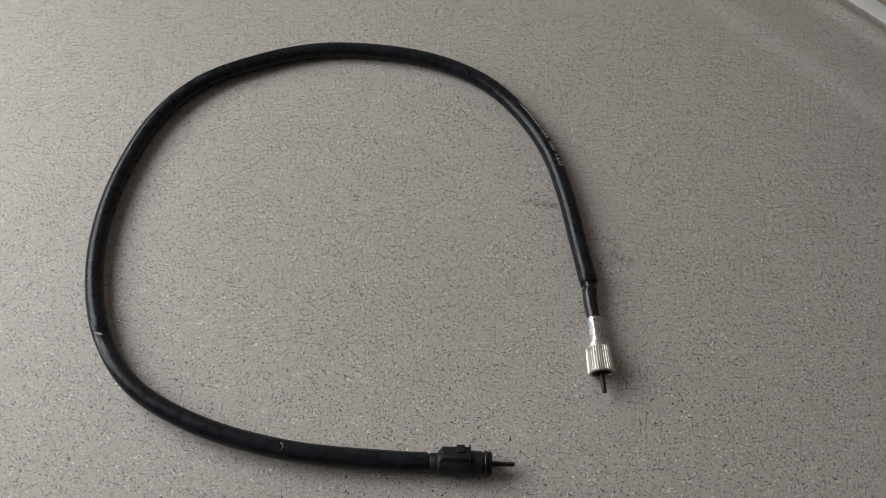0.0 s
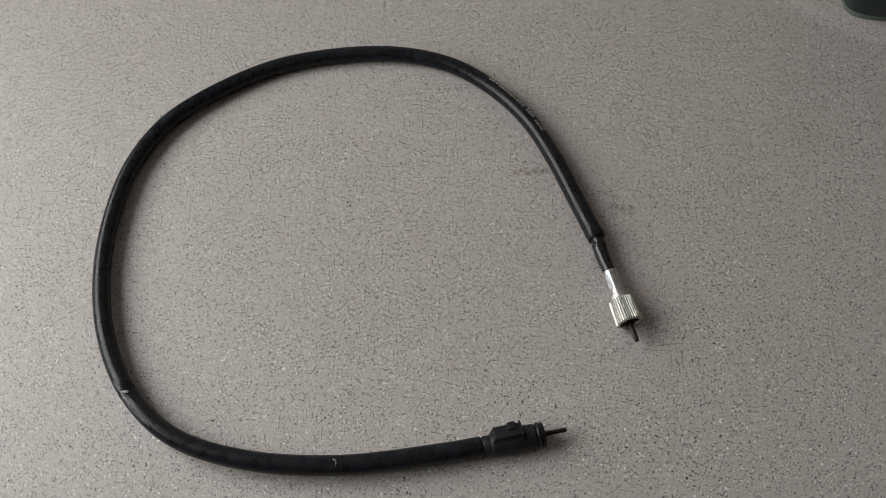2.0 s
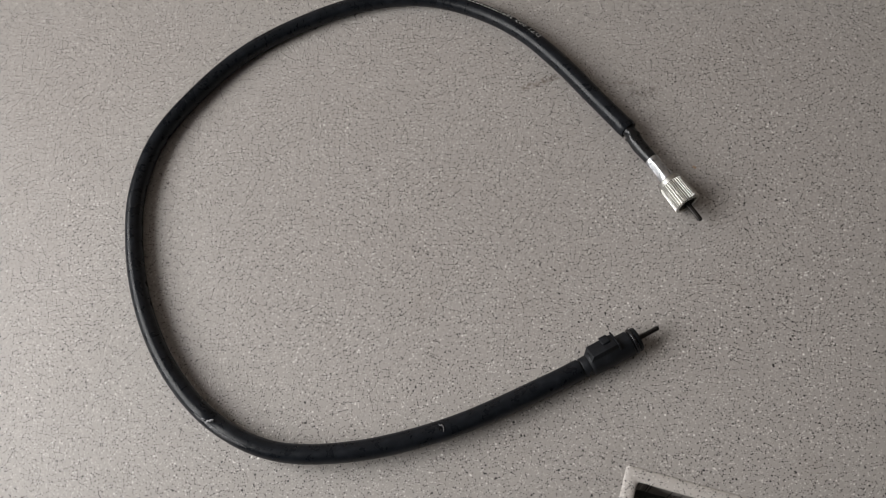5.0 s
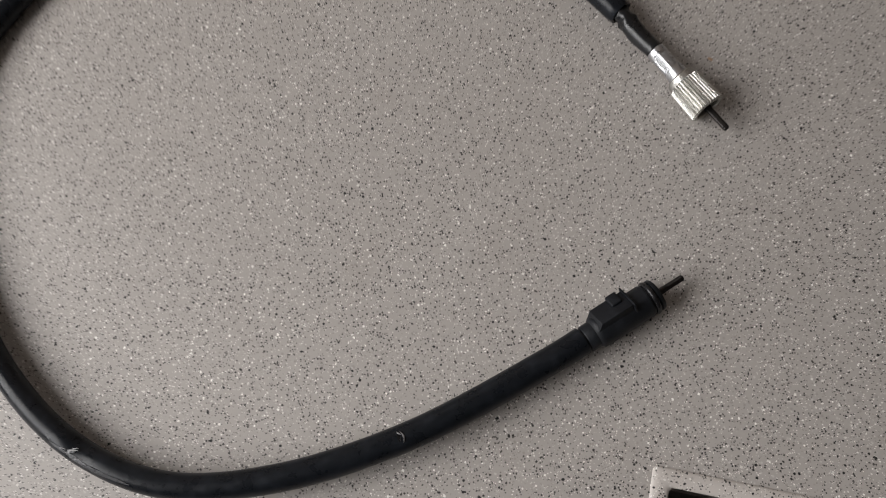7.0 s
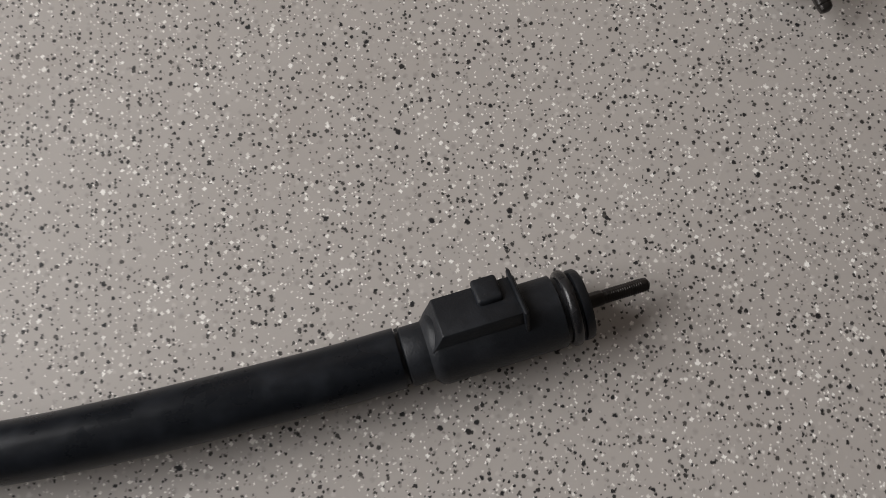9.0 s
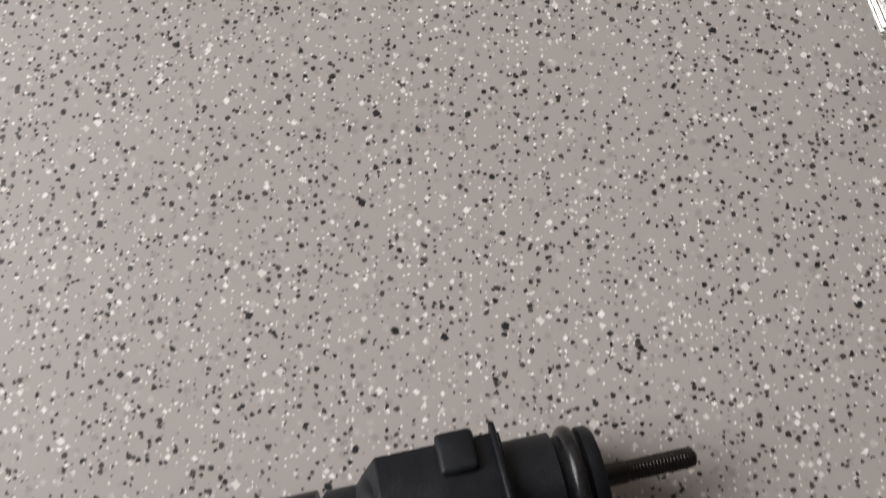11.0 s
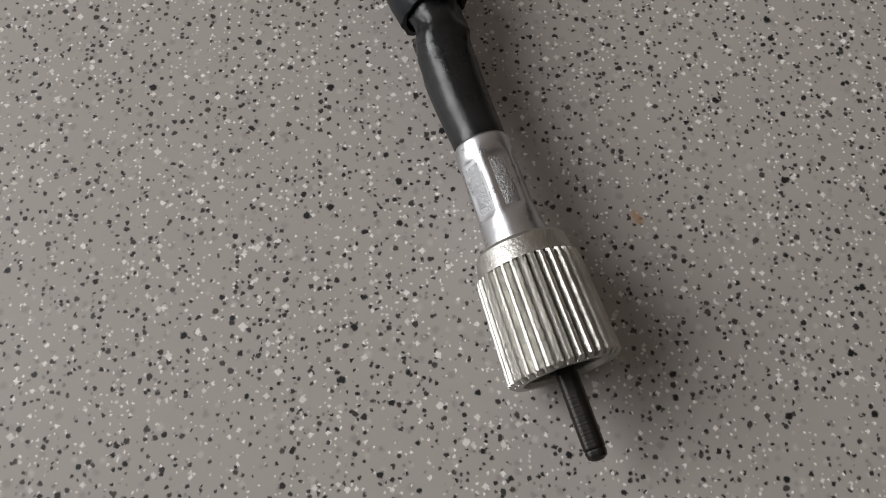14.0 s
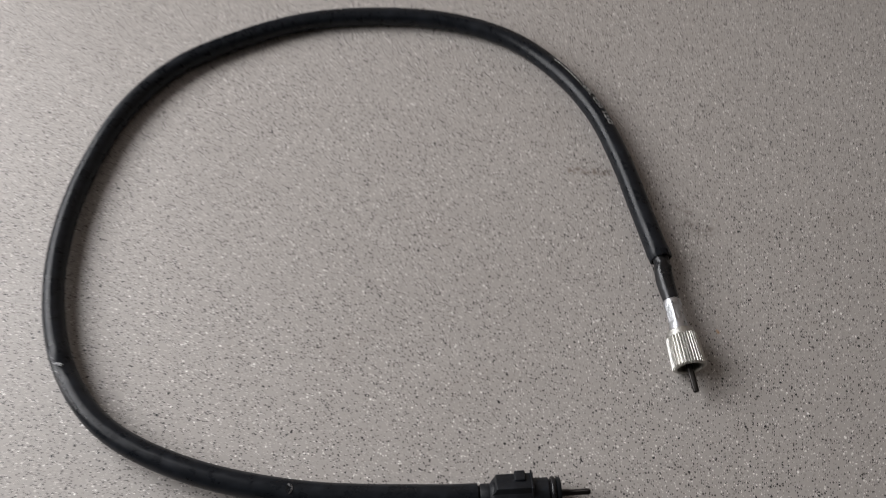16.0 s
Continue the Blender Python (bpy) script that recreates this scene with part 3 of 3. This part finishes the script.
# plug
plug_axis = axis(PLUG_BACK, PLUG_TIP)
preach = (PLUG_TIP - PLUG_BACK).length
FL = preach - 0.0108       # front face of the plug
B0 = 0.0052                # back face of its housing
R_PLUG = 0.0060
prof = [(-0.0030, 0.0030), (-0.0030, 0.0040), (0.0010, 0.0042), (0.0012, 0.0046), (0.0015, 0.0048), (B0 - 0.0004, 0.0048), (B0, 0.0052), (B0 + 0.0006, 0.0058),
        (B0 + 0.0016, R_PLUG), (FL - 0.0046, R_PLUG * 0.985), (FL - 0.0044, 0.0053), (FL - 0.0016, 0.0053), (FL - 0.0014, R_PLUG * 0.97),
        (FL - 0.0004, R_PLUG * 0.97), (FL, R_PLUG * 0.92), (FL, 0.0033), (FL - 0.004, 0.0031), (FL - 0.004, 0.0008)]
plug = part("plug", lathe(prof, plug_axis, 56), plug_plastic, cable, "matt black plastic plug housing")


def torus(x, big, small, m, n=56, w=14):
    return lathe([(x + small * math.cos(2 * math.pi * i / w), big + small * math.sin(2 * math.pi * i / w)) for i in range(w)], m, n, closed=True)


part("seal_ring", torus(FL - 0.0028, 0.0053, 0.0010, plug_axis), ring_rubber, plug, "glossy black rubber sealing ring")

latch_m = plug_axis @ Matrix.Rotation(radians(-32), 4, "X")


def latch_block():
    """Block on the plug's shoulder with a slanted back end."""
    bm = bmesh.new()
    x0, x1, w, z0, z1 = B0 + 0.0002, B0 + 0.0158, 0.0040, 0.0020, 0.0070
    sec = [(x0, z0), (x0, z1 - 0.0030), (x0 + 0.0020, z1), (x1, z1), (x1, z0)]
    a = [bm.verts.new((x, -w, z)) for x, z in sec]
    b = [bm.verts.new((x, w, z)) for x, z in sec]
    for i in range(5):
        j = (i + 1) % 5
        bm.faces.new((a[i], a[j], b[j], b[i]))
    bm.faces.new(a)
    bm.faces.new(b)
    bmesh.ops.recalc_face_normals(bm, faces=bm.faces[:])
    bmesh.ops.bevel(bm, geom=bm.edges[:], offset=0.00022, segments=2, affect="EDGES", profile=0.5)
    bm.transform(latch_m)
    return bm


latch = part("latch_block", latch_block(), plug_plastic, plug)
part("latch_tab", soft_box((B0 + 0.0088, -0.0004, 0.0060), (B0 + 0.0130, 0.0047, 0.0080), 0.0006, latch_m, 3), plug_plastic, latch)
part("fin", soft_box((B0 + 0.0148, -0.0049, 0.0018), (B0 + 0.0155, 0.0050, 0.0077), 0.0003, latch_m), plug_plastic, latch)
# slot and key slot are thin black plates with shade as their colour
part("slot", soft_box((B0 + 0.0042, -0.00412, 0.0030), (B0 + 0.0128, -0.0038, 0.0040), 0.0001, latch_m), recess_shade, latch, "black plate on the latch block, painted as a shaded slot")
part("rib", soft_box((B0 + 0.0045, -0.0047, 0.0022), (B0 + 0.0112, -0.0040, 0.0030), 0.0003, latch_m), plug_plastic, latch)
part("key_slot", soft_box((B0 + 0.00005, -0.0006, 0.0026), (B0 + 0.0008, 0.0006, 0.0037), 0.0001, latch_m), recess_shade, latch, "small black plate on the block's end, painted as a shaded slot")
wire(plug_axis @ Matrix.Rotation(radians(35), 4, "X"), FL - 0.0038, preach + 0.0003, 0.00118, 0.07)


# the small tear in the sleeve: a black strip painted as its shaded inside, with a raised pale lip
def on_sleeve(s, a, lift=0.0):
    """A point on the outer sleeve, s metres along it, a radians up from its outer side."""
    x = [np.interp(s, along, path[:, i]) for i in range(4)]
    i = min(len(along) - 1, int(round(s / 0.0016)))
    r = x[3] * (1 + 0.012 * wob[i]) + lift
    return Vector([float(c) for c in x[:3]]) + float(r) * (math.cos(a) * Vector(side[i]) + math.sin(a) * Vector(up[i]))


def strip(s_of, a0, a1, width, thick, n=10):
    """A thin raised band across the sleeve, from one angle to another."""
    bm = bmesh.new()
    rows = []
    for i in range(n + 1):
        f = i / n
        a = a0 + (a1 - a0) * f
        w = width * (0.35 + 0.65 * math.sin(math.pi * min(1, max(0, f))))
        s = s_of(f)
        rows.append([bm.verts.new(on_sleeve(s + d * w, a, h)) for d, h in ((-0.5, -0.0003), (-0.2, thick), (0.3, thick * 0.7), (0.5, -0.0003))])
    for p, q in zip(rows, rows[1:]):
        for j in range(3):
            bm.faces.new((p[j], p[j + 1], q[j + 1], q[j]))
    return bm


s_tear, s_dent = along[i_tear], along[i_dent]
part("tear", strip(lambda f: s_tear + 0.0011 + 0.0006 * math.sin(math.pi * f), radians(70), radians(112), 0.0007, 0.0006), torn_rubber, cable, "pale torn edge in the sleeve")
part("tear", strip(lambda f: s_tear + 0.0001 + 0.0011 * f * f, radians(116), radians(100), 0.0008, 0.0005), torn_rubber, cable, "pale torn edge in the sleeve")
part("tear", strip(lambda f: s_tear + 0.0001 + 0.0004 * f, radians(76), radians(92), 0.0005, 0.0003), scuff_sheen_rubber, cable, "worn edge of the tear")
part("tear", strip(lambda f: s_tear, radians(76), radians(108), 0.0020, 0.0001), recess_shade, cable, "black strip painted as the shade inside the tear")


def scuff(s0, s1, a0, a1, n=14):
    """A worn stripe along the sleeve, with ragged sides; its pale colour also holds the highlight."""
    bm = bmesh.new()
    rows = []
    for i in range(n + 1):
        f = i / n
        s = s0 + (s1 - s0) * f
        w = math.sin(math.pi * f) ** 0.6
        mid, half = (a0 + a1) / 2 + 0.05 * math.sin(9 * f), (a1 - a0) / 2 * (0.15 + 0.85 * w) * (1 + 0.25 * math.sin(23 * f))
        rows.append([bm.verts.new(on_dent(s, mid + half * t)) for t in (-1, -0.3, 0.4, 1)])
    for p, q in zip(rows, rows[1:]):
        for j in range(3):
            bm.faces.new((p[j], p[j + 1], q[j + 1], q[j]))
    return bm


def on_dent(s, a):
    """A point just over the sleeve, following its dent."""
    i = min(len(along) - 1, max(0, int(round(s / 0.0016))))
    x = [np.interp(s, along, path[:, c]) for c in range(4)]
    r = float(x[3]) * sleeve_shape(i, a) + 0.00016
    return Vector([float(c) for c in x[:3]]) + r * (math.cos(a) * Vector(side[i]) + math.sin(a) * Vector(up[i]))


# scuffing and the highlight along the dent, both put into one pale stripe
part("scuff", scuff(s_dent - 0.010, s_dent + 0.022, radians(46), radians(66)), scuff_sheen_rubber, cable, "worn pale stripe beside the dent with its highlight painted in")
for start, run, a0, a1, wide in ((-0.0060, 0.0022, 56, 74, 0.0011), (-0.0032, 0.0032, 58, 96, 0.0014), (-0.0012, 0.0008, 74, 104, 0.0010), (0.0002, 0.0026, 52, 70, 0.0011)):
    part("scuff", strip(lambda f: s_dent + start + run * f + 0.0004 * math.sin(8 * f), radians(a0), radians(a1), wide, 0.0002), torn_rubber, cable,
         "pale ragged crease at the dent")


# printed writing along the sleeve
def printed(text, s0, angle, size, length):
    """Writing that runs along the sleeve towards the plug's end, laid on its round surface."""
    cu = bpy.data.curves.new("printed_text", "FONT")
    cu.body, cu.size, cu.space_character, cu.resolution_u = text, size, 1.08, 2
    tmp = new("printed_text", cu)
    me = bpy.data.meshes.new_from_object(tmp.evaluated_get(bpy.context.evaluated_depsgraph_get()))
    bpy.data.objects.remove(tmp)
    bm = bmesh.new()
    bm.from_mesh(me)
    wide = max(v.co.x for v in bm.verts)
    for v in bm.verts:
        v.co = on_dent(s0 + v.co.x * length / wide, angle + v.co.y / 0.0047)
    return part("printed_text", bm, print_paint, cable, "pale grey printed writing")


s_text = along[place_near(0.1480, 0.1165)] - 0.0030
printed("DT1 002 3491", s_text, radians(50), 0.0037, 0.0276)
for i in range(8):
    bm = bmesh.new()
    s = s_text + 0.0288 + i * 0.00240
    for y0, y1 in ((0.0, 0.0007), (0.0016, 0.0023)):
        bm.faces.new([bm.verts.new(on_dent(s + x, radians(50) + y / 0.0047)) for x, y in ((0, y0), (0.0017, y0), (0.0017, y1), (0, y1))])
    part("printed_bar", bm, print_paint, cable)
